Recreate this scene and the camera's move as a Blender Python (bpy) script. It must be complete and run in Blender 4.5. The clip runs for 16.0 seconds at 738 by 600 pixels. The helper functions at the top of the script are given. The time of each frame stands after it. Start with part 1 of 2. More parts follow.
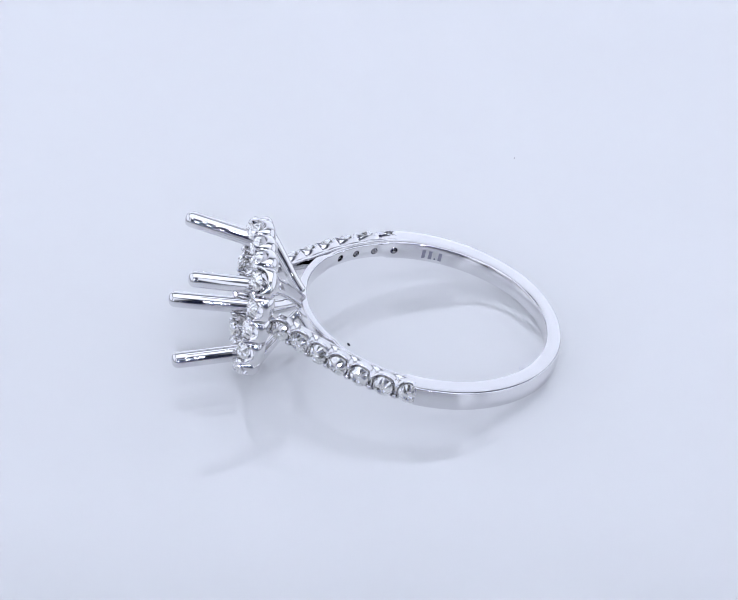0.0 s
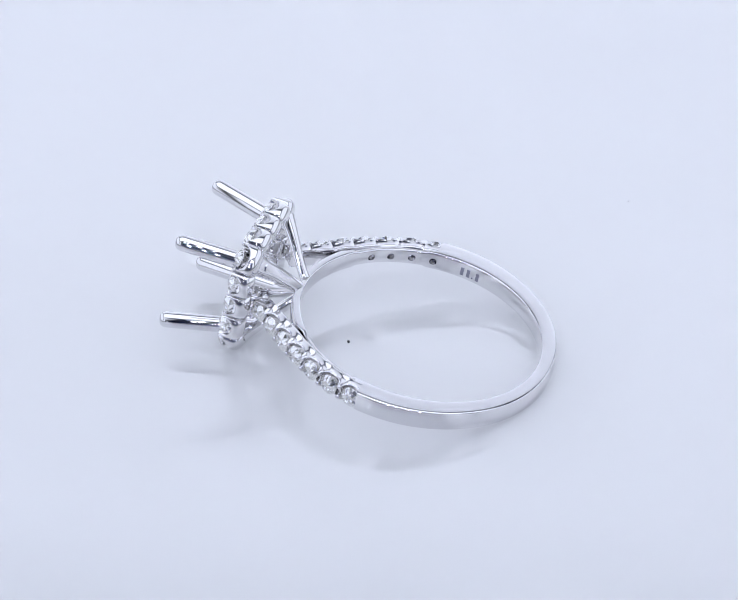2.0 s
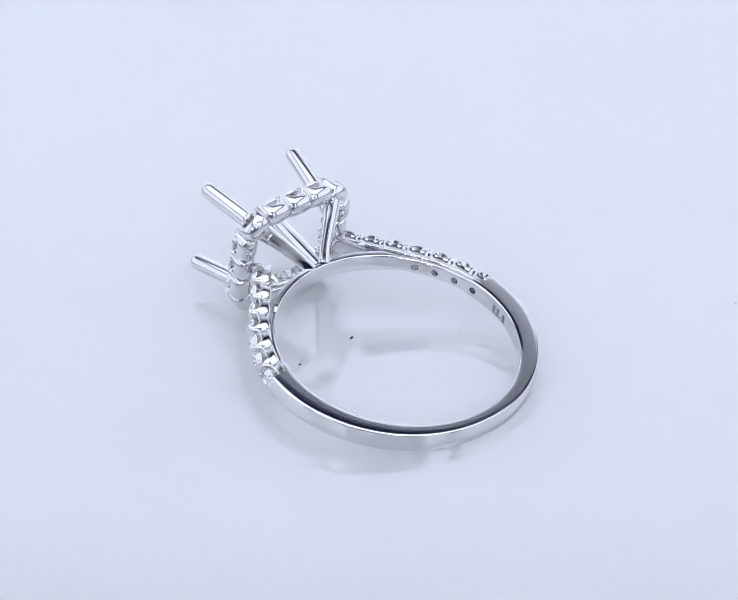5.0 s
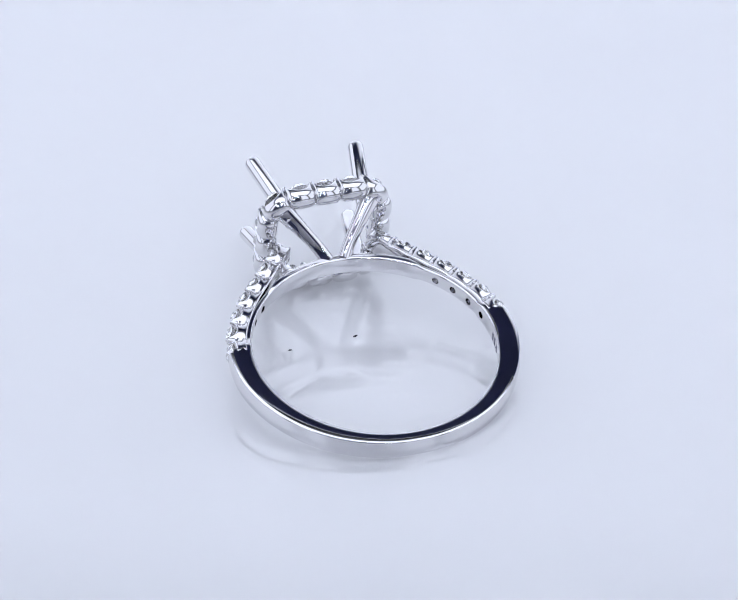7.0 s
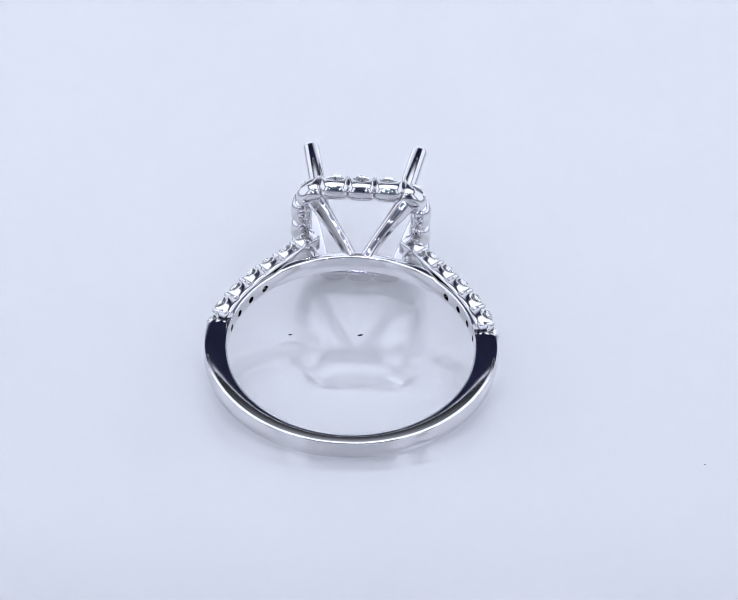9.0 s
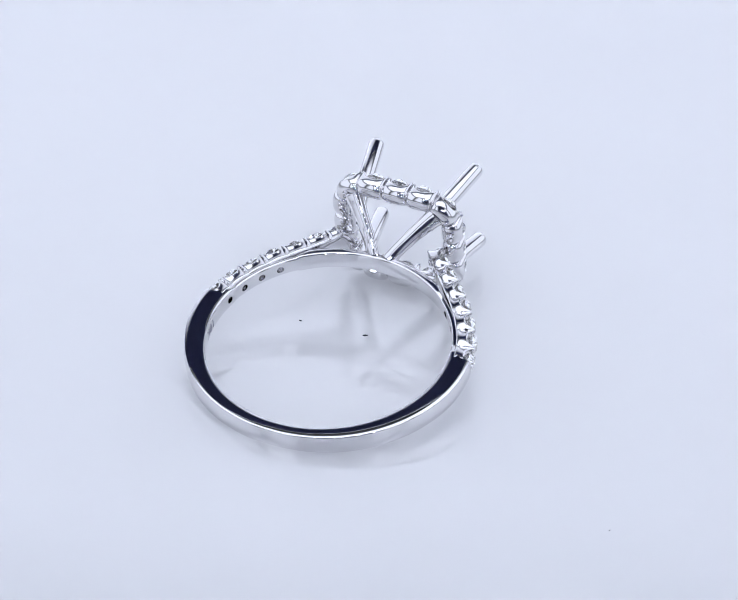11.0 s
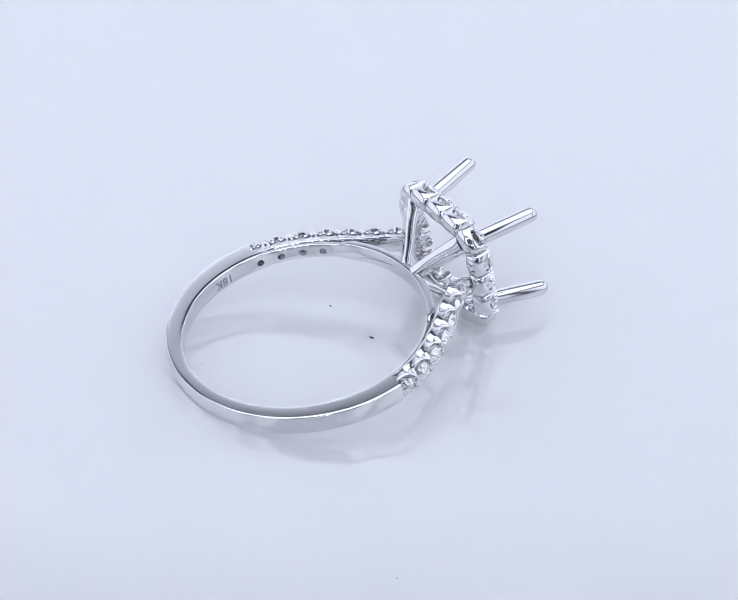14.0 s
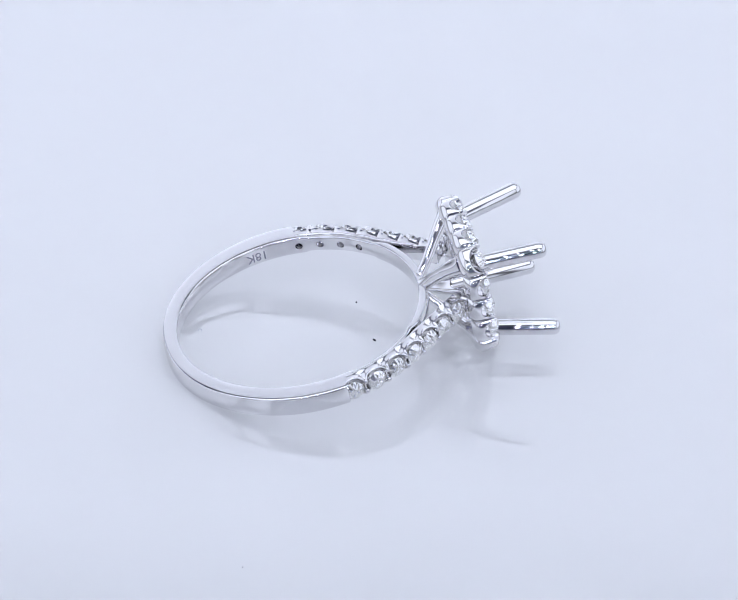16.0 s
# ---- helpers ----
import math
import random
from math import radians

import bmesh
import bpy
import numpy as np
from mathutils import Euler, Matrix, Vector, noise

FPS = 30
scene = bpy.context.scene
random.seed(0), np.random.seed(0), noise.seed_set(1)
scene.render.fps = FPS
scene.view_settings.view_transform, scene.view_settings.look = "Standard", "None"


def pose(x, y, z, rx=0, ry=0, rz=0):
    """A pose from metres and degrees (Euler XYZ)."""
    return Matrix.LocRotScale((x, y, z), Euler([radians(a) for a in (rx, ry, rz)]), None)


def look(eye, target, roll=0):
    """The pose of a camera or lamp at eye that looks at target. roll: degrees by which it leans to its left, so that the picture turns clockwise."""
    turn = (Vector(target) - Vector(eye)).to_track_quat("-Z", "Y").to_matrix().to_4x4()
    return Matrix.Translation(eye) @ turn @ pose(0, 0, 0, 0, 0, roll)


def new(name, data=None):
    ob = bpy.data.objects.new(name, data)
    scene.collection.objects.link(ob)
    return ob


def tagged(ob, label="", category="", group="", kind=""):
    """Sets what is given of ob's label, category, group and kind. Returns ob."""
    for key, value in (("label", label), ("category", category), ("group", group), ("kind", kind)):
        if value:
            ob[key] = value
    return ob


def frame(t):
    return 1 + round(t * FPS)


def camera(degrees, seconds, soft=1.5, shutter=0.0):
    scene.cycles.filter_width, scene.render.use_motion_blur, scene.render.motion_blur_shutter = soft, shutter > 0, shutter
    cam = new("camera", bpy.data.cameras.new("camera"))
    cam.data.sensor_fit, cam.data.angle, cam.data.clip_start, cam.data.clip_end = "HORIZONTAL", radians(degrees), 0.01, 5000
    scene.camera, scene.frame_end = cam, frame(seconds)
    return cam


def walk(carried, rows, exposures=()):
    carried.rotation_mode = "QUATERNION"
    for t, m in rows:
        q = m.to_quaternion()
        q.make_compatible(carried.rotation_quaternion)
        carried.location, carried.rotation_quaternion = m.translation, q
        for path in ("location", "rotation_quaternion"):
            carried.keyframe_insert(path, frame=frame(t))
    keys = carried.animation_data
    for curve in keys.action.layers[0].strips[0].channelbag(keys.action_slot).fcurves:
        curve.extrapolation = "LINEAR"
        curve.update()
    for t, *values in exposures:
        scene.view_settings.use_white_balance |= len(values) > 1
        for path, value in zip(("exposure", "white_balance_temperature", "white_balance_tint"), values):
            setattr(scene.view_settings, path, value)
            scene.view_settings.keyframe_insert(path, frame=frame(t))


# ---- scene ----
# The camera stands still; the turntable with the ring turns clockwise seen from above.
LENS = 9.567
SECONDS = 16.0
EYE = (0.0, -0.2510, 0.1719)
AIM = (0.00046, 0.00534, 0.0)
cam = camera(LENS, SECONDS, soft=1.15)
still = look(EYE, AIM, 0.8)
walk(cam, [(0.0, still), (SECONDS, still)], exposures=[(0.0, 0.0), (SECONDS, 0.0)])

RATE = 10.737          # degrees a second
MM = 0.001

# ---- world and light ----
world = bpy.data.worlds.new("studio_dark")
scene.world = world
world.use_nodes = True
bg = world.node_tree.nodes["Background"]
bg.inputs["Color"].default_value = (0.35, 0.42, 0.62, 1)
bg.inputs["Strength"].default_value = 0.05

SIDE_GLOW = 1.14       # light panels at both sides
TOP_GLOW = 1.50         # light panel overhead
LED_GLOW = 110.0
SHEET_GLOW = 0.43      # backlit sheet behind the turntable
COOL = (0.94, 1.0, 1.18)


# ---- materials ----
def material(name, color, rough=0.5, metal=0.0, ior=1.5, grain=0.0, grain_scale=400.0, bump=0.0, spot=0.0, spot_scale=30.0, **more):
    m = bpy.data.materials.new(name)
    m.use_nodes = True
    nt = m.node_tree
    b = nt.nodes["Principled BSDF"]
    b.inputs["Base Color"].default_value = (*color, 1)
    b.inputs["Roughness"].default_value = rough
    b.inputs["Metallic"].default_value = metal
    b.inputs["IOR"].default_value = ior
    for k, v in more.items():
        b.inputs[k.replace("_", " ")].default_value = v
    coord = nt.nodes.new("ShaderNodeTexCoord")
    if grain or bump:
        n = nt.nodes.new("ShaderNodeTexNoise")
        n.inputs["Scale"].default_value = grain_scale
        n.inputs["Detail"].default_value = 4
        nt.links.new(coord.outputs["Object"], n.inputs["Vector"])
    if spot or grain:
        n2 = nt.nodes.new("ShaderNodeTexNoise")
        n2.inputs["Scale"].default_value = spot_scale
        n2.inputs["Detail"].default_value = 3
        nt.links.new(coord.outputs["Object"], n2.inputs["Vector"])
        ramp = nt.nodes.new("ShaderNodeMapRange")
        ramp.inputs["To Min"].default_value = max(0.0, rough - grain)
        ramp.inputs["To Max"].default_value = rough + grain
        nt.links.new((n if grain else n2).outputs["Fac"], ramp.inputs["Value"])
        nt.links.new(ramp.outputs["Result"], b.inputs["Roughness"])
        mix = nt.nodes.new("ShaderNodeMix")
        mix.data_type = "RGBA"
        mix.inputs["A"].default_value = (*[c * (1 - spot) for c in color], 1)
        mix.inputs["B"].default_value = (*[min(1.0, c * (1 + spot)) for c in color], 1)
        nt.links.new(n2.outputs["Fac"], mix.inputs["Factor"])
        nt.links.new(mix.outputs["Result"], b.inputs["Base Color"])
    if bump:
        bp = nt.nodes.new("ShaderNodeBump")
        bp.inputs["Strength"].default_value = bump
        bp.inputs["Distance"].default_value = 0.00002
        nt.links.new(n.outputs["Fac"], bp.inputs["Height"])
        nt.links.new(bp.outputs["Normal"], b.inputs["Normal"])
    return m


def glow(name, color, strength):
    m = bpy.data.materials.new(name)
    m.use_nodes = True
    nt = m.node_tree
    nt.nodes.remove(nt.nodes["Principled BSDF"])
    em = nt.nodes.new("ShaderNodeEmission")
    em.inputs["Color"].default_value = (*color, 1)
    em.inputs["Strength"].default_value = strength
    nt.links.new(em.outputs["Emission"], nt.nodes["Material Output"].inputs["Surface"])
    return m


def soft_glow(m, across, along_, deep):
    """Let a lamp sheet fade towards its edges: half sizes along two of its own axes, and the depth of the fade."""
    nt = m.node_tree
    em = next(n for n in nt.nodes if n.type in ("EMISSION", "BSDF_PRINCIPLED"))
    slot = em.inputs["Strength"] if em.type == "EMISSION" else em.inputs["Emission Strength"]
    sep = nt.nodes.new("ShaderNodeSeparateXYZ")
    nt.links.new(nt.nodes.new("ShaderNodeTexCoord").outputs["Object"], sep.inputs["Vector"])
    out = None
    for axis, middle, half, fade in (across, along_):
        shift = nt.nodes.new("ShaderNodeMath")
        shift.operation = "SUBTRACT"
        shift.inputs[1].default_value = middle
        nt.links.new(sep.outputs[axis], shift.inputs[0])
        ab = nt.nodes.new("ShaderNodeMath")
        ab.operation = "ABSOLUTE"
        nt.links.new(shift.outputs[0], ab.inputs[0])
        ramp = nt.nodes.new("ShaderNodeMapRange")
        ramp.interpolation_type = "SMOOTHSTEP"
        ramp.inputs["From Min"].default_value = half
        ramp.inputs["From Max"].default_value = half - fade
        ramp.inputs["To Min"].default_value = deep
        nt.links.new(ab.outputs[0], ramp.inputs["Value"])
        if out is None:
            out = ramp.outputs["Result"]
        else:
            mul = nt.nodes.new("ShaderNodeMath")
            mul.operation = "MULTIPLY"
            nt.links.new(out, mul.inputs[0])
            nt.links.new(ramp.outputs["Result"], mul.inputs[1])
            out = mul.outputs[0]
    mul = nt.nodes.new("ShaderNodeMath")
    mul.operation = "MULTIPLY"
    mul.inputs[0].default_value = slot.default_value
    nt.links.new(out, mul.inputs[1])
    nt.links.new(mul.outputs[0], slot)


GOLD = material("polished_white_gold", (0.745, 0.74, 0.755), 0.028, 1.0, grain=0.01, grain_scale=900.0, spot=0.02, spot_scale=260.0)
DIAMOND = material("diamond", (1, 1, 1), 0.0, 0.0, ior=2.42, Transmission_Weight=0.78)
DIAMOND.node_tree.nodes["Principled BSDF"].inputs["Metallic"].default_value = 0.52
ENGRAVED = material("engraved_metal", (0.30, 0.30, 0.36), 0.5, 1.0, grain=0.1)
ACRYLIC = material("white_gloss_acrylic", (0.665, 0.67, 0.68), 0.012, 0.0, ior=2.3, grain=0.01, Subsurface_Weight=0.85, Subsurface_Scale=0.018, Subsurface_Radius=(1.0, 1.0, 1.0), grain_scale=60.0, spot=0.012, spot_scale=25.0)
PAPER = material("backlit_sheet", (0.86, 0.865, 0.875), 0.8, spot=0.02, spot_scale=8.0, grain=0.05, Emission_Color=(*COOL, 1), Emission_Strength=SHEET_GLOW)
LAMINATE = material("table_laminate", (0.75, 0.76, 0.78), 0.45, spot=0.03, spot_scale=6.0, grain=0.05)
WALL = material("studio_wall_paint", (0.46, 0.50, 0.78), 0.8, spot=0.08, spot_scale=2.0, grain=0.05)
# half-tone for the added strip between bright backdrop and dark room in reflections
FADE_STRIP = material("slate_grey_fade_strip", (0.28, 0.31, 0.42), 0.5, grain=0.05)
BLACK = material("black_plastic", (0.02, 0.02, 0.025), 0.4, grain=0.05)
DUST = material("dark_dust", (0.012, 0.012, 0.02), 0.8, grain=0.1)
LINT = material("grey_lint", (0.30, 0.32, 0.40), 0.8, grain=0.1)
SIDE_DIFFUSER = glow("side_diffuser_glow", COOL, SIDE_GLOW)
FRONT_DIFFUSER = glow("front_diffuser_glow", COOL, SIDE_GLOW)
TOP_DIFFUSER = glow("top_diffuser_glow", COOL, TOP_GLOW)
LED = glow("led_glow", COOL, LED_GLOW)
BACK_Y, BACK_TOP = 0.24, 0.299
TOP_Y, TOP_Z, TOP_DEEP = -0.007, 0.205, 0.262
soft_glow(TOP_DIFFUSER, ("X", 0.0, 0.18, 0.03), ("Y", 0.0, TOP_DEEP / 2, 0.045), 0.02)
soft_glow(SIDE_DIFFUSER, ("X", 0.0, 0.205, 0.04), ("Z", 0.0, 0.1075, 0.03), 0.1)
soft_glow(FRONT_DIFFUSER, ("X", 0.0, 0.064, 0.04), ("Z", 0.0, 0.15, 0.04), 0.1)
soft_glow(PAPER, ("X", 0.0, 0.185, 0.02), ("Z", 0.0, BACK_TOP, 0.085), 0.0)


# ---- mesh helpers ----
def finish(me, material_, smooth=True, angle=35):
    me.materials.append(material_)
    if smooth:
        me.shade_smooth()
        me.set_sharp_from_angle(angle=radians(angle))
    return me


def mesh_from(verts, faces, name, material_, smooth=True, angle=35):
    me = bpy.data.meshes.new(name)
    me.from_pydata([tuple(v) for v in verts], [], faces)
    bm = bmesh.new()
    bm.from_mesh(me)
    bmesh.ops.recalc_face_normals(bm, faces=bm.faces)
    bm.to_mesh(me)
    bm.free()
    me.update()
    return finish(me, material_, smooth, angle)


def put(name, me, parent=None, m=None, label=""):
    ob = new(name, me)
    if parent is not None:
        ob.parent = parent
    if m is not None:
        ob.matrix_basis = m
    if label:
        tagged(ob, label)
    return ob


def loft(sections, name, material_, closed=False, angle=35):
    """A skin over equal closed sections; open ends are capped."""
    n, k = len(sections), len(sections[0])
    verts = [v for s in sections for v in s]
    faces = []
    for i in range(n if closed else n - 1):
        j = (i + 1) % n
        for a in range(k):
            b = (a + 1) % k
            faces.append((i * k + a, i * k + b, j * k + b, j * k + a))
    if not closed:
        faces.append(tuple(range(k - 1, -1, -1)))
        faces.append(tuple((n - 1) * k + a for a in range(k)))
    return mesh_from(verts, faces, name, material_, True, angle)


def box_bm(sx, sy, sz, bevel=0.0):
    bm = bmesh.new()
    bmesh.ops.create_cube(bm, size=1.0)
    bmesh.ops.scale(bm, vec=(sx, sy, sz), verts=bm.verts)
    if bevel:
        bmesh.ops.bevel(bm, geom=bm.edges[:], offset=bevel, segments=2, affect="EDGES", profile=0.5)
    return bm


def from_bm(bm, name, material_, smooth=True):
    me = bpy.data.meshes.new(name)
    bm.to_mesh(me)
    bm.free()
    return finish(me, material_, smooth)


# ---- the studio round the turntable ----
def build_room():
    for name, size, at in (("wall_north", (1.7, 0.1, 1.8), (0, 0.85, 0.05)), ("wall_south", (1.7, 0.1, 1.8), (0, -0.85, 0.05)),
                           ("wall_east", (0.1, 1.6, 1.8), (0.85, 0, 0.05)), ("wall_west", (0.1, 1.6, 1.8), (-0.85, 0, 0.05)),
                           ("ceiling", (1.8, 1.8, 0.1), (0, 0, 1.0)), ("floor", (1.8, 1.8, 0.1), (0, 0, -0.9))):
        ob = put(name, from_bm(box_bm(*size), name, WALL, False), m=pose(*at))
        tagged(ob, "dim blue-grey painted studio surface", "wall" if "wall" in name else name, kind="structure")
    table = put("table_top", from_bm(box_bm(1.3, 1.1, 0.04, 0.004), "table_top", LAMINATE), m=pose(0, 0.05, -0.048))
    tagged(table, "pale laminate table top under the turntable", "table top", kind="structure")


def build_backdrop():
    """Backlit sheet: flat on the table, then up in a curve."""
    r = 0.025
    prof = [(0.112, -0.0265)]
    prof += [(BACK_Y - r + r * math.sin(a), -0.0265 + r - r * math.cos(a)) for a in np.linspace(0, math.pi / 2, 12)]
    prof += [(BACK_Y, BACK_TOP)]
    inner = [(y, z) for y, z in prof]
    outer = [(y + (0.0012 if z > 0.0 else 0.0), z - (0.0012 if z <= 0.0 else 0.0)) for y, z in prof]
    ring_ = inner + outer[::-1]
    secs = [[(x, y, z) for y, z in ring_] for x in np.linspace(-0.185, 0.185, 7)]
    ob = put("backdrop", loft(secs, "backdrop", PAPER, angle=50))
    tagged(ob, "white backlit diffuser sheet curving up behind the turntable", "backdrop", kind="structure")


def build_fade_strip():
    """Unseen grey strip along the backdrop's top edge, added to soften its reflection in the gold."""
    rail = put("backdrop_fade_strip", from_bm(box_bm(0.375, 0.006, 0.012, 0.0015), "backdrop_fade_strip", FADE_STRIP), m=pose(0, BACK_Y + 0.0006, BACK_TOP + 0.006))
    tagged(rail, "unseen slate grey strip added to soften the backdrop's reflected edge", "rail", kind="structure")


def build_light_panel(side, x, y, turn, wide, tall, diffuser):
    """Upright glowing panel beside the turntable, standing on the table."""
    thing = new("light_panel")
    thing.matrix_basis = pose(side * x, y, -0.028, 0, 0, turn * side)
    tagged(thing, "upright white light panel standing beside the turntable", "light panel", group="light panels round the turntable")
    put("diffuser", from_bm(box_bm(wide, 0.004, tall), "panel_diffuser", diffuser, False), thing, pose(0, 0, tall / 2 + 0.0175))
    put("back_plate", from_bm(box_bm(wide + 0.01, 0.008, tall + 0.01, 0.002), "panel_back", LAMINATE), thing, pose(0, -0.0065, tall / 2 + 0.0175))
    for fx in (-0.36 * wide, 0.36 * wide):
        put("foot", from_bm(box_bm(0.015, 0.04, 0.0125, 0.002), "panel_foot", BLACK), thing, pose(fx, -0.0065, 0.00625))
    return thing


def build_top_panel():
    """Glowing panel overhead, hung from the ceiling."""
    thing = new("overhead_light_panel")
    thing.matrix_basis = pose(0, TOP_Y, TOP_Z)
    tagged(thing, "flat white light panel hung over the turntable", "light panel")
    put("diffuser", from_bm(box_bm(0.36, TOP_DEEP, 0.004), "overhead_diffuser", TOP_DIFFUSER, False), thing)
    put("back_plate", from_bm(box_bm(0.37, TOP_DEEP + 0.01, 0.008, 0.002), "overhead_back", LAMINATE), thing, pose(0, 0, 0.0065))
    for x in (-0.16, 0.16):
        put("rod", from_bm(box_bm(0.008, 0.008, 0.95 - TOP_Z - 0.0105, 0.002), "rod", BLACK), thing, pose(x, 0, 0.0105 + (0.95 - TOP_Z - 0.0105) / 2))
    return thing


def build_ring_light():
    """Ring of small lamps round the lens."""
    thing = new("ring_light")
    thing.matrix_basis = still.copy()
    tagged(thing, "round ring light with single LEDs round the lens", "ring light")
    R = 0.093
    secs = []
    for i in range(72):
        a = 2 * math.pi * i / 72
        c, s = math.cos(a), math.sin(a)
        secs.append([((R + o) * c, (R + o) * s, z) for o, z in ((-0.012, 0.0), (0.012, 0.0), (0.014, 0.004), (0.012, 0.018), (-0.012, 0.018), (-0.014, 0.004))])
    put("housing", loft(secs, "ring_light_housing", BLACK, closed=True), thing)
    foot = still.inverted() @ Vector((0, EYE[1] - 0.075, -0.028))
    top = Vector((0, -R - 0.006, 0.009))
    way = (foot - top)
    pole = box_bm(0.014, 0.014, way.length, 0.003)
    put("pole", from_bm(pole, "ring_light_pole", BLACK), thing, Matrix.Translation((foot + top) / 2) @ way.to_track_quat("Z", "Y").to_matrix().to_4x4())
    put("stand_base", from_bm(box_bm(0.10, 0.08, 0.012, 0.004), "stand_base", BLACK), thing, still.inverted() @ pose(0, EYE[1] - 0.075, -0.022))
    bm = bmesh.new()
    bmesh.ops.create_cone(bm, cap_ends=True, segments=14, radius1=0.004, radius2=0.004, depth=0.0004)
    led = from_bm(bm, "led", LED)
    for i in range(24):
        a = 2 * math.pi * (i + 0.5) / 24
        put("led", led, thing, pose(R * math.cos(a), R * math.sin(a), -0.0002))
    return thing


def build_turntable():
    thing = new("turntable")
    tagged(thing, "round white glossy acrylic turntable plate", "turntable")
    def disc(r, z0, z1, bev, name, mat):
        prof = [(0.0, z0), (r - bev, z0), (r, z0 + bev), (r, z1 - bev), (r - bev * 0.3, z1 - bev * 0.3), (r - bev, z1), (0.0, z1)]
        n = 128
        verts, faces = [(0, 0, z0), (0, 0, z1)], []
        k = len(prof) - 2
        for i in range(n):
            a = 2 * math.pi * i / n
            verts += [(p * math.cos(a), p * math.sin(a), z) for p, z in prof[1:-1]]
        for i in range(n):
            j = (i + 1) % n
            for q in range(k - 1):
                faces.append((2 + i * k + q, 2 + j * k + q, 2 + j * k + q + 1, 2 + i * k + q + 1))
            faces.append((0, 2 + j * k, 2 + i * k))
            faces.append((1, 2 + i * k + k - 1, 2 + j * k + k - 1))
        return mesh_from(verts, faces, name, mat)
    put("platter", disc(0.11, -0.008, 0.0, 0.001, "platter", ACRYLIC), thing)
    put("base", disc(0.09, -0.028, -0.008, 0.002, "turntable_base", LAMINATE), thing)
    return thing


# ---- the ring; its own space: x across the finger, y towards the head, z along the finger; millimetres in the code ----
R_IN = 8.37
HALF = 0.68
STONES = ((4.20, 10.46), (5.26, 9.22), (6.38, 7.98), (7.46, 6.68), (8.42, 5.24), (9.24, 3.66), (9.74, 1.94))


def outer_radius(a):
    """Outer radius of the shank by the angle from the head, in degrees."""
    a = abs(a)
    pts = ((0, 9.02), (33, 9.02), (38, 8.80), (76, 8.80), (81.5, 10.04), (100, 10.0), (130, 9.76), (160, 9.54), (180, 9.46))
    for (a0, r0), (a1, r1) in zip(pts, pts[1:]):
        if a <= a1:
            return r0 + (r1 - r0) * (a - a0) / (a1 - a0)
    return pts[-1][1]


def build_shank(ring):
    secs = []
    stops = sorted(set([x for x in np.arange(-180, 180, 2.0)] + [33, -33, 81.5, -81.5]))
    b = 0.10
    for deg in stops:
        r1, a = outer_radius(deg), radians(deg)
        back = min(1.0, max(0.0, (abs(deg) - 84) / 80))
        w = HALF - 0.02 * back - (0.10 if 39 < abs(deg) < 75 else 0.0)
        crown = 0.008 - 0.003 * back                          # lightly cushioned side faces
        drop = 0.055
        lean = 0.06 * back                                    # slight taper of the outside                           # rounder outside towards the back
        inner = R_IN + 0.05 + b
        outer = r1 - drop - lean - b * 0.5
        outer_low = r1 - drop + lean - b * 0.5
        def side_face(sign, rim):
            return [(inner + (rim - inner) * f, sign * (w - crown * (2 * f - 1) ** 2)) for f in np.linspace(0, 1, 7)]
        top = w - crown
        prof = [(R_IN + 0.05 * q * q, q * (top - b)) for q in np.linspace(-1, 1, 9)]          # comfort-fit inside
        prof += [(R_IN + 0.05 + b * 0.12, top - b * 0.6), (R_IN + 0.05 + b * 0.45, top - b * 0.2)]
        prof += side_face(1, outer)
        prof += [(outer + b * 0.30, top - b * 0.22), (outer + b * 0.45, top - b * 0.6)]
        prof += [(r1 - drop * q * q - lean * q, q * (top - b)) for q in np.linspace(1, -1, 13)]
        prof += [(outer_low + b * 0.45, -top + b * 0.6), (outer_low + b * 0.30, -top + b * 0.22)]
        prof += side_face(-1, outer_low)[::-1]
        prof += [(R_IN + 0.05 + b * 0.45, -top + b * 0.2), (R_IN + 0.05 + b * 0.12, -top + b * 0.6)]
        secs.append([(r * math.sin(a) * MM, r * math.cos(a) * MM, z * MM) for r, z in prof])
    me = loft(secs, "shank", GOLD, closed=True, angle=42)
    shank = put("shank", me, ring, label="polished plain white gold band")
    drill(shank, (-1, 1), 42)
    return shank


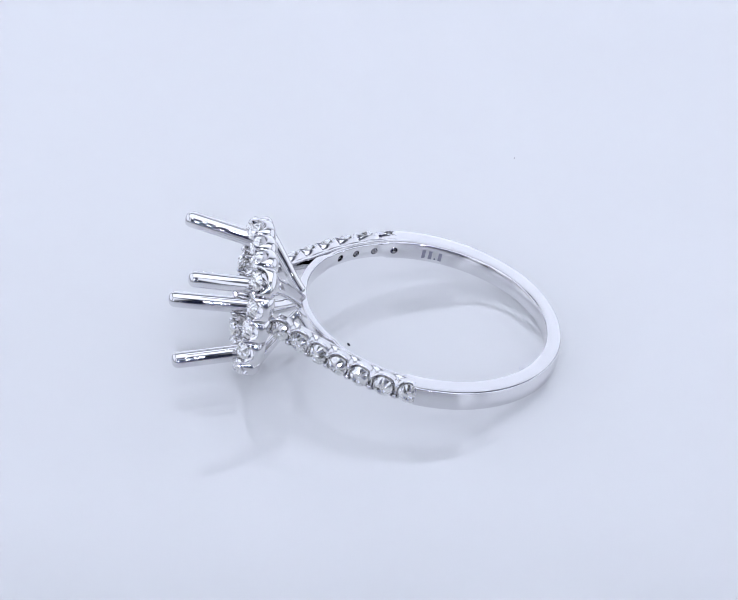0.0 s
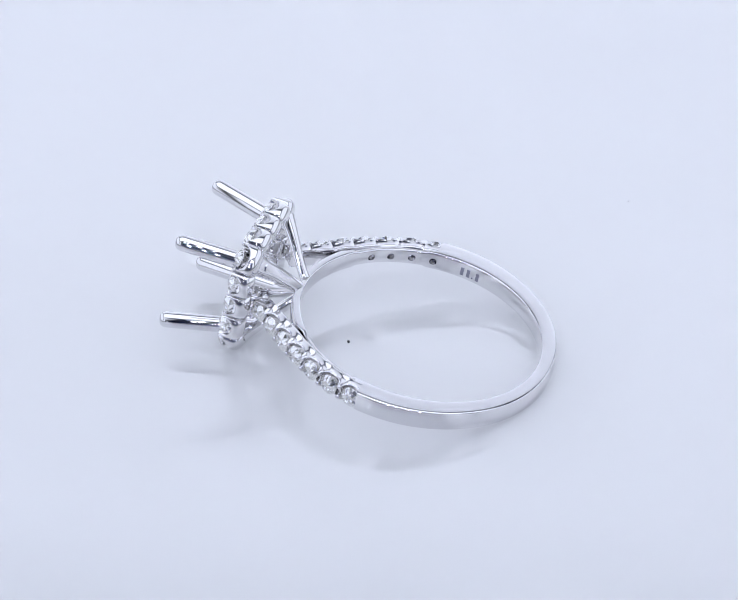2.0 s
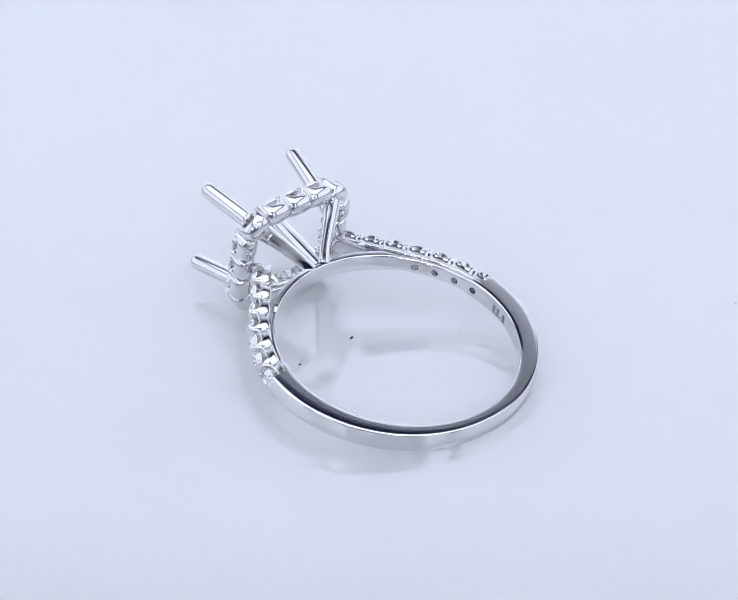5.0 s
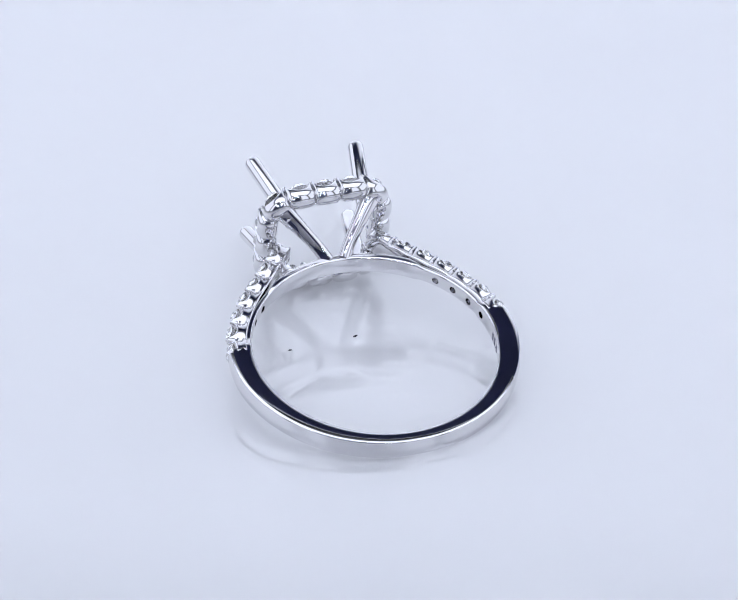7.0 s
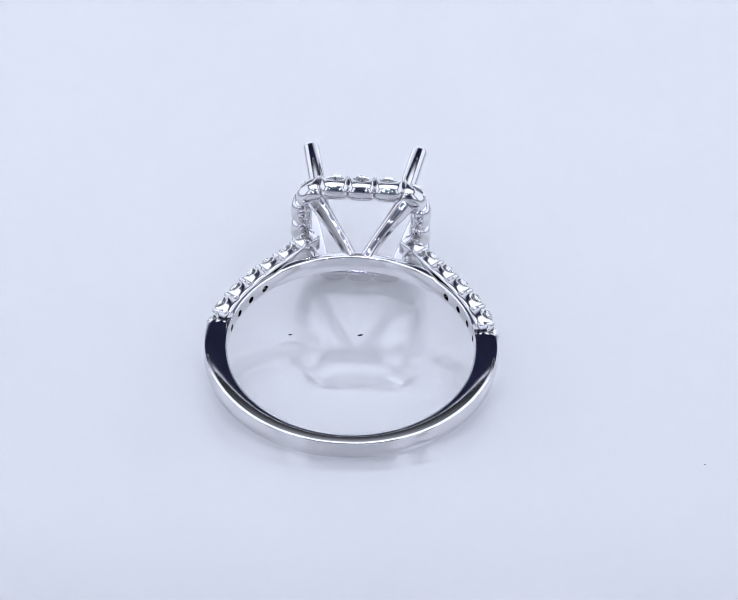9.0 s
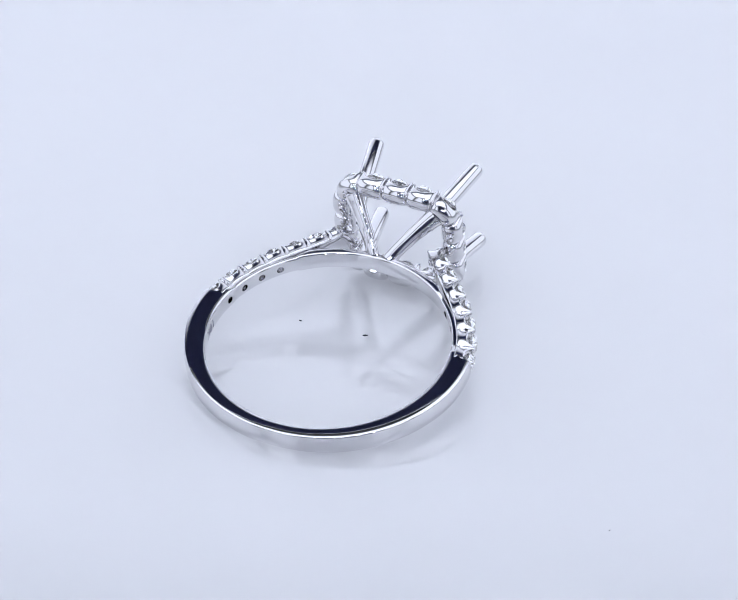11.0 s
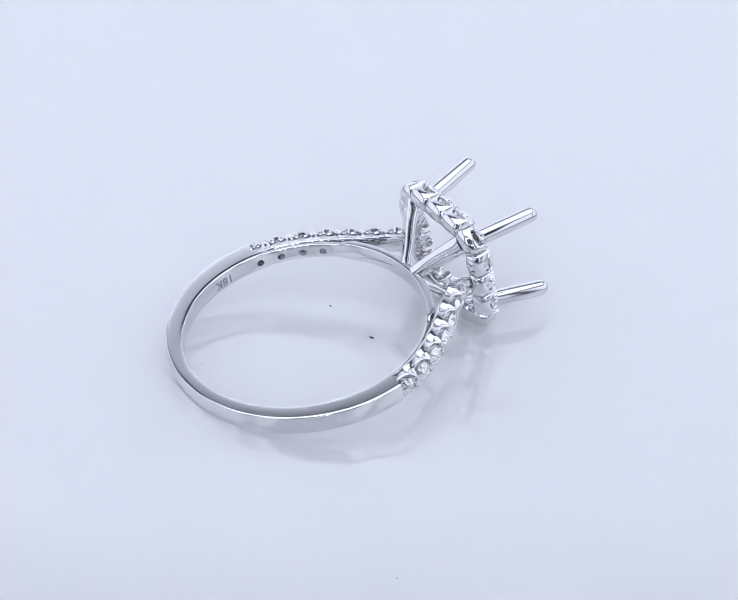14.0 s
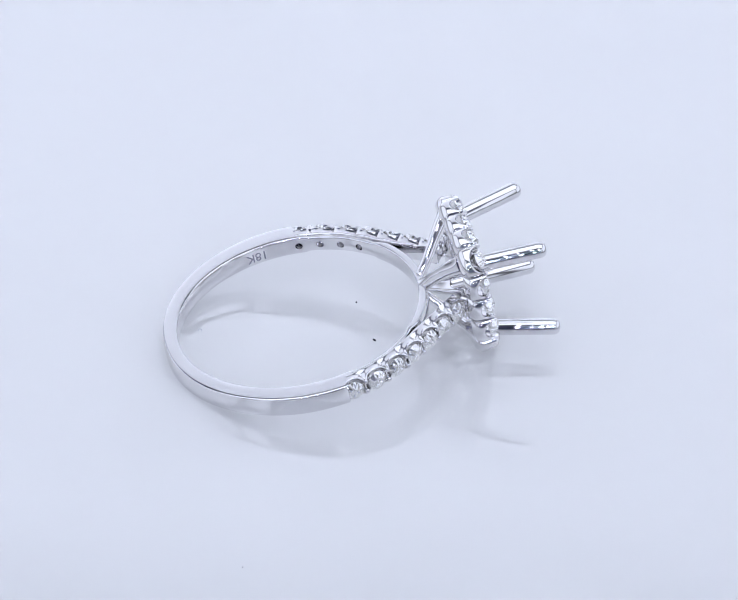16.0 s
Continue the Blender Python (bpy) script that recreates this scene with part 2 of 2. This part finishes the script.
def drill(ob, sides, sharp):
    """Drilled holes behind the last four stones of each shoulder."""
    bm = bmesh.new()
    for sx in sides:
        for x, y in STONES[3:]:
            d = Vector((sx * x, y, 0)).normalized()
            m = Matrix.Translation(d * 8.55 * MM) @ d.to_track_quat("Z", "Y").to_matrix().to_4x4()
            bmesh.ops.create_cone(bm, cap_ends=True, segments=20, radius1=0.26 * MM, radius2=0.26 * MM, depth=0.75 * MM, matrix=m)
    joined = bpy.data.meshes.new("cutter")
    bm.to_mesh(joined)
    bm.free()
    cut = new("cutter", joined)
    mod = ob.modifiers.new("holes", "BOOLEAN")
    mod.object, mod.operation, mod.solver = cut, "DIFFERENCE", "EXACT"
    drilled = bpy.data.meshes.new_from_object(ob.evaluated_get(bpy.context.evaluated_depsgraph_get()))
    ob.modifiers.clear()
    if len(drilled.polygons) > 500:
        ob.data = drilled
        drilled.set_sharp_from_angle(angle=radians(sharp))
    bpy.data.objects.remove(cut)


def brilliant(name, r):
    """A round brilliant: table up +z, girdle at z = 0."""
    verts, faces = [], []
    n = 12
    rows = ((0.24, 0.36, 0.5), (0.50, 0.40, 0.0), (0.76, 0.27, 0.5))          # radius, height, turn
    verts.append((0, 0, 0.41 * r))
    for k, (f, h, turn) in enumerate(rows):
        for i in range(n):
            a = 2 * math.pi * (i + turn) / n
            verts.append((f * r * math.cos(a), f * r * math.sin(a), (h + random.uniform(-0.075, 0.075)) * r))
    for h in (0.03, -0.03):
        for i in range(2 * n):
            a = math.pi * i / n
            verts.append((r * math.cos(a), r * math.sin(a), h * r))
    for i in range(n):
        a = 2 * math.pi * (i + 0.5) / n
        verts.append((0.26 * r * math.cos(a), 0.26 * r * math.sin(a), -0.66 * r))
    verts.append((0, 0, -0.88 * r))
    I, T, K, G, H, L, C = 1, 1 + n, 1 + 2 * n, 1 + 3 * n, 1 + 5 * n, 1 + 7 * n, 1 + 8 * n
    for i in range(n):
        j = (i + 1) % n
        faces.append((0, I + i, I + j))
        faces.append((I + i, T + i, T + j))
        faces.append((I + i, T + j, I + j))
        faces.append((T + i, K + i, T + j))
        faces.append((K + i, G + 2 * j, T + j))
        faces.append((K + j, T + j, G + 2 * j))
        faces.append((K + i, G + 2 * i, G + 2 * i + 1))
        faces.append((K + i, G + 2 * i + 1, G + 2 * j))
        faces.append((H + 2 * i, H + 2 * i + 1, L + i))
        faces.append((H + 2 * i + 1, H + 2 * j, L + i))
        faces.append((L + i, H + 2 * j, L + j, C))
    for i in range(2 * n):
        j = (i + 1) % (2 * n)
        faces.append((G + i, G + j, H + j, H + i))
    return mesh_from([[c * MM for c in v] for v in verts], faces, name, DIAMOND, False)


def claw_mesh(name, r, h):
    """A small rounded claw, base at z = 0."""
    bm = bmesh.new()
    prof = ((1.0, 0.0), (1.0, h - 0.9 * r), (0.90, h - 0.45 * r), (0.66, h - 0.16 * r), (0.34, h - 0.03 * r))
    rows = []
    for f, z in prof:
        rows.append([bm.verts.new((f * r * MM * math.cos(2 * math.pi * i / 8), f * r * MM * math.sin(2 * math.pi * i / 8), z * MM)) for i in range(8)])
    tip = bm.verts.new((0, 0, h * MM))
    for a, b in zip(rows, rows[1:]):
        for i in range(8):
            bm.faces.new((a[i], a[(i + 1) % 8], b[(i + 1) % 8], b[i]))
    for i in range(8):
        bm.faces.new((rows[-1][i], rows[-1][(i + 1) % 8], tip))
    bm.faces.new(rows[0][::-1])
    return from_bm(bm, name, GOLD)


def along(points, m):
    """Points evenly spread on a smooth line through points: place and direction at the stations m (0 .. len-1)."""
    out = []
    n = len(points)
    for s in m:
        i = min(max(int(math.floor(s)), 0), n - 2)
        f = s - i
        p0, p1, p2, p3 = points[max(i - 1, 0)], points[i], points[i + 1], points[min(i + 2, n - 1)]
        p = Vector([0.5 * (2 * b + (c - a) * f + (2 * a - 5 * b + 4 * c - d) * f * f + (3 * b - a - 3 * c + d) * f ** 3) for a, b, c, d in zip(p0, p1, p2, p3)])
        out.append(p)
    return out


def frame_axes(x, n):
    """A pose matrix's turn with z along n and x along x."""
    z = n.normalized()
    x = (x - z * x.dot(z)).normalized()
    y = z.cross(x)
    return Matrix((x, y, z)).transposed().to_4x4()


def build_shoulder(ring, side, stone, claw):
    pts = [Vector((x, y)) for x, y in STONES]
    first = pts[0] * 2 - pts[1]
    last = pts[-1] + Vector((0.06, -1.72))
    ctrl = [first] + pts + [last]
    stations = list(np.arange(0.5, 7.5001, 1 / 20))
    line = along(ctrl, stations)
    secs = []
    for k, s in enumerate(stations):
        p = line[k]
        t = (line[min(k + 1, len(line) - 1)] - line[max(k - 1, 0)]).normalized()
        nrm = Vector((-t.y, t.x))
        if nrm.dot(p) < 0:
            nrm = -nrm
        u = s - round(s)                                    # 0 at a stone, +-0.5 between two
        dip = math.sqrt(max(0.0, 1 - (u / 0.42) ** 2))
        top = 0.10 - 0.58 * dip                             # U-cut wall
        near = min(1.0, 2 * abs(u))
        sunk = 0.16 * min(1.0, max(0.0, (s - 7.22) / 0.10))  # runs into the band
        wide = HALF + 0.03 - 0.26 * near ** 6 - sunk        # cups narrow downwards, the slots between them open
        mid = HALF + 0.02 - 0.24 * near ** 4 - sunk
        deep = HALF - 0.20 * near ** 2.4 - sunk
        low = HALF + 0.02 - 0.04 * near ** 2 - sunk
        floor_ = -1.24 if s > 3.0 else -1.24 + 0.16 * (3.0 - s) / 2.5
        seat = -0.90 * dip - 0.14 * (1 - dip)
        half = [(floor_, low - 0.12), (floor_ + 0.05, low - 0.03), (-1.06, low), (-0.96, 0.4 * low + 0.6 * deep), (-0.84, deep), (-0.56, mid), (top - 0.12, wide), (top - 0.03, wide - 0.03),
                (top, wide - 0.08), (top - 0.05, wide - 0.14), (seat, wide - 0.26)]
        prof = [(n, -z) for n, z in half] + [(seat - 0.06, 0.0)] + half[::-1]
        secs.append([(side * (p.x + nrm.x * n) * MM, (p.y + nrm.y * n) * MM, z * MM) for n, z in prof])
    arm = put("shoulder", loft(secs, "shoulder", GOLD, angle=65), ring, label="scalloped white gold shoulder set with seven round stones")
    drill(arm, (side,), 65)
    for i in range(1, 8):
        p = ctrl[i]
        t = (ctrl[i + 1] - ctrl[i - 1]).normalized()
        nrm = Vector((-t.y, t.x))
        if nrm.dot(p) < 0:
            nrm = -nrm
        n3, t3 = Vector((side * nrm.x, nrm.y, 0)), Vector((side * t.x, t.y, 0))
        at = Vector((side * p.x, p.y, 0)) - n3 * 0.12
        put("diamond", stone, arm, Matrix.Translation(at * MM) @ frame_axes(t3, n3) @ pose(0, 0, 0, random.uniform(-5, 5), random.uniform(-5, 5), 17 * i))
    for k in range(8):
        s = k + 0.5
        (p,) = along(ctrl, [s])
        a, b = along(ctrl, [s - 0.1 if k else s, s + 0.1])
        t = (b - a).normalized()
        nrm = Vector((-t.y, t.x))
        if nrm.dot(p) < 0:
            nrm = -nrm
        n3, t3 = Vector((side * nrm.x, nrm.y, 0)), Vector((side * t.x, t.y, 0))
        for z in (-0.40, 0.40):
            at = Vector((side * p.x, p.y, z)) - n3 * 0.42
            put("claw", claw, arm, Matrix.Translation(at * MM) @ frame_axes(t3, n3))
    return arm


HALO_HALF, HALO_CORNER, HALO_WIDER = 3.86, 1.85, 1.065
HALO_UP = 0.33


def halo_point(u):
    """Place and outward direction on the halo's rounded square (x, z), u from 0 to 1, starting at a corner's middle."""
    st, arc = 2 * (HALO_HALF - HALO_CORNER), HALO_CORNER * math.pi / 2
    quarter = st + arc
    d = (u % 1.0) * 4 * quarter
    k = int(d // quarter) % 4
    d -= k * quarter
    e = HALO_HALF - HALO_CORNER
    if d < arc / 2:
        a = math.pi / 4 + d / HALO_CORNER
        p, n = (e + HALO_CORNER * math.cos(a), e + HALO_CORNER * math.sin(a)), (math.cos(a), math.sin(a))
    elif d < arc / 2 + st:
        p, n = (e - (d - arc / 2), HALO_HALF), (0.0, 1.0)
    else:
        a = math.pi / 2 + (d - arc / 2 - st) / HALO_CORNER
        p, n = (-e + HALO_CORNER * math.cos(a), e + HALO_CORNER * math.sin(a)), (math.cos(a), math.sin(a))
    r = Matrix.Rotation(k * math.pi / 2, 2)
    p, n = r @ Vector(p), r @ Vector(n)
    return Vector((p.x * HALO_WIDER, p.y)), n


def build_halo(ring, stone, claw):
    N = 16
    secs = []
    per = 20
    for i in range(N * per):
        s = i / per
        p, n = halo_point(s / N)
        u = s - round(s)
        bulge = math.sqrt(max(0.0, 1 - (abs(u) / 0.5) ** 2.5))
        out = 0.40 + 0.38 * bulge
        dip = math.sqrt(max(0.0, 1 - (u / 0.43) ** 2))
        top = 12.42 - 0.84 * dip
        inn = -0.62 - 0.10 * bulge
        low = 10.92 - 0.18 * bulge
        seat = 12.1 - 0.68 * dip
        knee = low + 0.56
        prof = [(inn + 0.10, low + 0.28), (inn + 0.38, low + 0.10), (-0.12, low + 0.02), (out - 0.52, low + 0.05), (out - 0.30, low + 0.14), (out - 0.14, low + 0.28), (out - 0.04, low + 0.44), (out - 0.005, knee)]
        prof += [(out, knee + (top - 0.06 - knee) * f) for f in (0.2, 0.5, 0.8)]
        prof += [(out - 0.015, top - 0.05), (out - 0.07, top), (out - 0.17, top - 0.04), (out - 0.36, seat), (0.0, seat - 0.1), (inn + 0.32, seat), (inn + 0.14, top - 0.12), (inn + 0.05, top - 0.16), (inn, 11.6)]
        secs.append([((p.x + n.x * o) * MM, (y + HALO_UP) * MM, (p.y + n.y * o) * MM) for o, y in prof])
    halo = put("halo", loft(secs, "halo", GOLD, closed=True, angle=70), ring, label="cushion-shaped scalloped halo set with small round stones")
    up = Vector((0, 1, 0))
    for i in range(N):
        p, n = halo_point(i / N)
        at = Vector((p.x, 12.24 + HALO_UP, p.y)) + Vector((n.x, 0, n.y)) * 0.14
        put("diamond", stone, halo, Matrix.Translation(at * MM) @ frame_axes(Vector((n.x, 0, n.y)), up + Vector((n.x, 0, n.y)) * 0.42) @ pose(0, 0, 0, random.uniform(-6, 6), random.uniform(-6, 6), 13 * i))
        p, n = halo_point((i + 0.5) / N)
        for o in (-0.42, 0.30):
            at = Vector((p.x + n.x * o, 12.02 + HALO_UP, p.y + n.y * o))
            put("claw", claw, halo, Matrix.Translation(at * MM) @ frame_axes(Vector((n.x, 0, n.y)), up))
    return halo


def tube(points, radii, name, seg=16, ridge=0.0, flat=1.0, side=None):
    """A tapering rod along points; rounded end where the last radii fall to nothing."""
    pts = [Vector(p) for p in points]
    secs = []
    for k, p in enumerate(pts):
        t = (pts[min(k + 1, len(pts) - 1)] - pts[max(k - 1, 0)]).normalized()
        sx = side - t * side.dot(t)
        sx.normalize()
        sy = t.cross(sx)
        row = []
        for i in range(seg):
            a = 2 * math.pi * i / seg
            f = 1 - ridge * math.exp(-((math.sin(a) - 1) / 0.12) ** 2)
            row.append((p + sx * radii[k] * math.cos(a) + sy * radii[k] * flat * math.sin(a) * f) * MM)
        secs.append(row)
    return loft(secs, name, GOLD, angle=60)


def build_prongs(ring):
    for sx in (-1, 1):
        for sz in (-1, 1):
            a, b = Vector((sx * 2.62, 10.9, sz * 2.52)), Vector((sx * 3.86, 17.16, sz * 3.36 - 0.25))
            L = (b - a).length
            d = (b - a).normalized()
            stops = [(0.0, 0.58), (0.5, 0.58), (L * 0.5, 0.58), (L - 0.48, 0.575), (L - 0.30, 0.54), (L - 0.16, 0.46), (L - 0.06, 0.33), (L - 0.012, 0.17), (L, 0.03)]
            put("prong", tube([a + d * s for s, _ in stops], [r for _, r in stops], "prong", side=Vector((1, 0, 0))), ring, label="long uncut round white gold prong")
            base = Vector((sx * 0.62, 8.80, sz * 0.45))
            mid = Vector((sx * 1.18, 9.52, sz * 1.18))
            pts = along([base, mid, Vector((sx * 2.16, 10.52, sz * 2.22)), Vector((sx * 3.08, 11.50, sz * 3.05))], np.linspace(0, 3, 19))
            rad = [0.42 + 0.08 * (1 - i / 18) ** 2 + 0.34 * (i / 18) ** 2.4 for i in range(19)]
            put("strut", tube(pts, rad, "strut", ridge=0.34, flat=0.85, side=Vector((sz, 0, -sx)).normalized() * (1 if sx * sz > 0 else -1)), ring, label="curved strut from band to halo corner")


def engrave(shank):
    """Stamped 18K on the inside, and a maker's mark as plain bars on the other side."""
    cu = bpy.data.curves.new("mark", "FONT")
    cu.body, cu.size, cu.align_x, cu.align_y = "18K", 0.95, "CENTER", "CENTER"
    cu.extrude = 0.004
    tmp = new("mark", cu)
    me = bpy.data.meshes.new_from_object(tmp.evaluated_get(bpy.context.evaluated_depsgraph_get()))
    bpy.data.objects.remove(tmp)
    for v in me.vertices:
        ang = radians(-99.5) - v.co.x / R_IN
        r = R_IN - 0.004 - v.co.z * 0.5
        v.co = Vector((r * math.sin(ang), r * math.cos(ang), -v.co.y)) * MM
    me.materials.clear()
    me.materials.append(ENGRAVED)
    put("stamped_mark", me, shank, label="stamped 18K mark inside the band")
    for k, (w, h) in enumerate(((0.24, 0.62), (0.24, 0.62), (0.10, 0.12), (0.24, 0.62))):
        ang = radians(93.5 + (0, 3.2, 5.6, 8.0)[k])
        d = Vector((math.sin(ang), math.cos(ang), 0))
        m = Matrix.Translation((d * (R_IN - 0.003) + Vector((0, 0, -0.05 if k != 2 else -0.28))) * MM) @ frame_axes(Vector((d.y, -d.x, 0)), -d)
        put("stamped_mark", from_bm(box_bm(w * MM, h * MM, 0.02 * MM), "stamped_bar", ENGRAVED, False), shank, m, label="stamped bar of the maker's mark")


def build_ring():
    ring = new("ring")
    tagged(ring, "white gold halo ring, empty centre prongs, lying on white plate", "ring")
    shank = build_shank(ring)
    engrave(shank)
    stone = brilliant("shoulder_stone", 0.70)
    claw = claw_mesh("shoulder_claw", 0.17, 0.54)
    for side in (-1, 1):
        build_shoulder(ring, side, stone, claw)
    build_halo(ring, brilliant("halo_stone", 0.66), claw_mesh("halo_claw", 0.19, 0.50))
    build_prongs(ring)
    return ring


def build_speck(name, size, label, mat):
    bm = bmesh.new()
    bmesh.ops.create_icosphere(bm, subdivisions=2, radius=1.0)
    for v in bm.verts:
        v.co *= 1 + 0.25 * noise.noise(v.co * 2.3)
        v.co = Vector((v.co.x * size[0], v.co.y * size[1], max(v.co.z, -0.6) * size[2] + 0.6 * size[2])) * MM
    ob = put(name, from_bm(bm, name, mat))
    tagged(ob, label, "dust", group="dust on the turntable")
    return ob


def build_lint():
    """A short curled fibre."""
    pts = [Vector((0.17 * math.cos(a), 0.13 * math.sin(a), 0.016)) for a in np.linspace(0.6, 5.2, 12)]
    secs = []
    for k, p in enumerate(pts):
        t = (pts[min(k + 1, 11)] - pts[max(k - 1, 0)]).normalized()
        sx = Vector((-t.y, t.x, 0))
        secs.append([(p + sx * 0.014 * math.cos(a) + Vector((0, 0, 0.014 * math.sin(a)))) * MM for a in np.linspace(0, 2 * math.pi, 7)[:-1]])
    return tagged(put("lint", loft(secs, "lint", LINT)), "short curled pale fibre on the glossy plate", "lint")


build_room()
build_backdrop()
build_fade_strip()
for side_ in (-1, 1):
    build_light_panel(side_, 0.20, 0.045, 90, 0.41, 0.215, SIDE_DIFFUSER)
    build_light_panel(side_, 0.1675, -0.215, 59, 0.128, 0.30, FRONT_DIFFUSER)
build_top_panel()
build_ring_light()
turntable = build_turntable()
ring = build_ring()
specks = [(build_speck("dust_speck", (0.20, 0.09, 0.05), "tiny dark dust speck on the glossy plate", DUST), (-0.30, 0.88, 30.0)),
          (build_speck("dust_speck", (0.14, 0.06, 0.04), "smaller dark dust speck on the glossy plate", DUST), (-5.03, -0.06, 0.0)),
          (build_lint(), (-2.08, -11.10, 20.0)),
          (build_speck("dust_speck", (0.06, 0.04, 0.03), "faint dark dust speck on the glossy plate", DUST), (25.05, -9.28, 0.0))]


def motions():
    lying = pose(0.07 * MM, -4.35 * MM, 2.30 * MM, 0, 0, 8.11) @ pose(0, 0, 0, 10.69, 0.6, 0)
    times = [0.5 * i for i in range(33)]
    walk(turntable, [(t, pose(0, 0, 0, 0, 0, -RATE * (t - 8))) for t in times])
    walk(ring, [(t, pose(0, 0, 0, 0, 0, -RATE * (t - 8)) @ lying) for t in times])
    for speck, (x, y, a) in specks:
        walk(speck, [(t, pose(0, 0, 0, 0, 0, -RATE * (t - 8)) @ pose(x * MM, y * MM, 0, 0, 0, a)) for t in times])


motions()
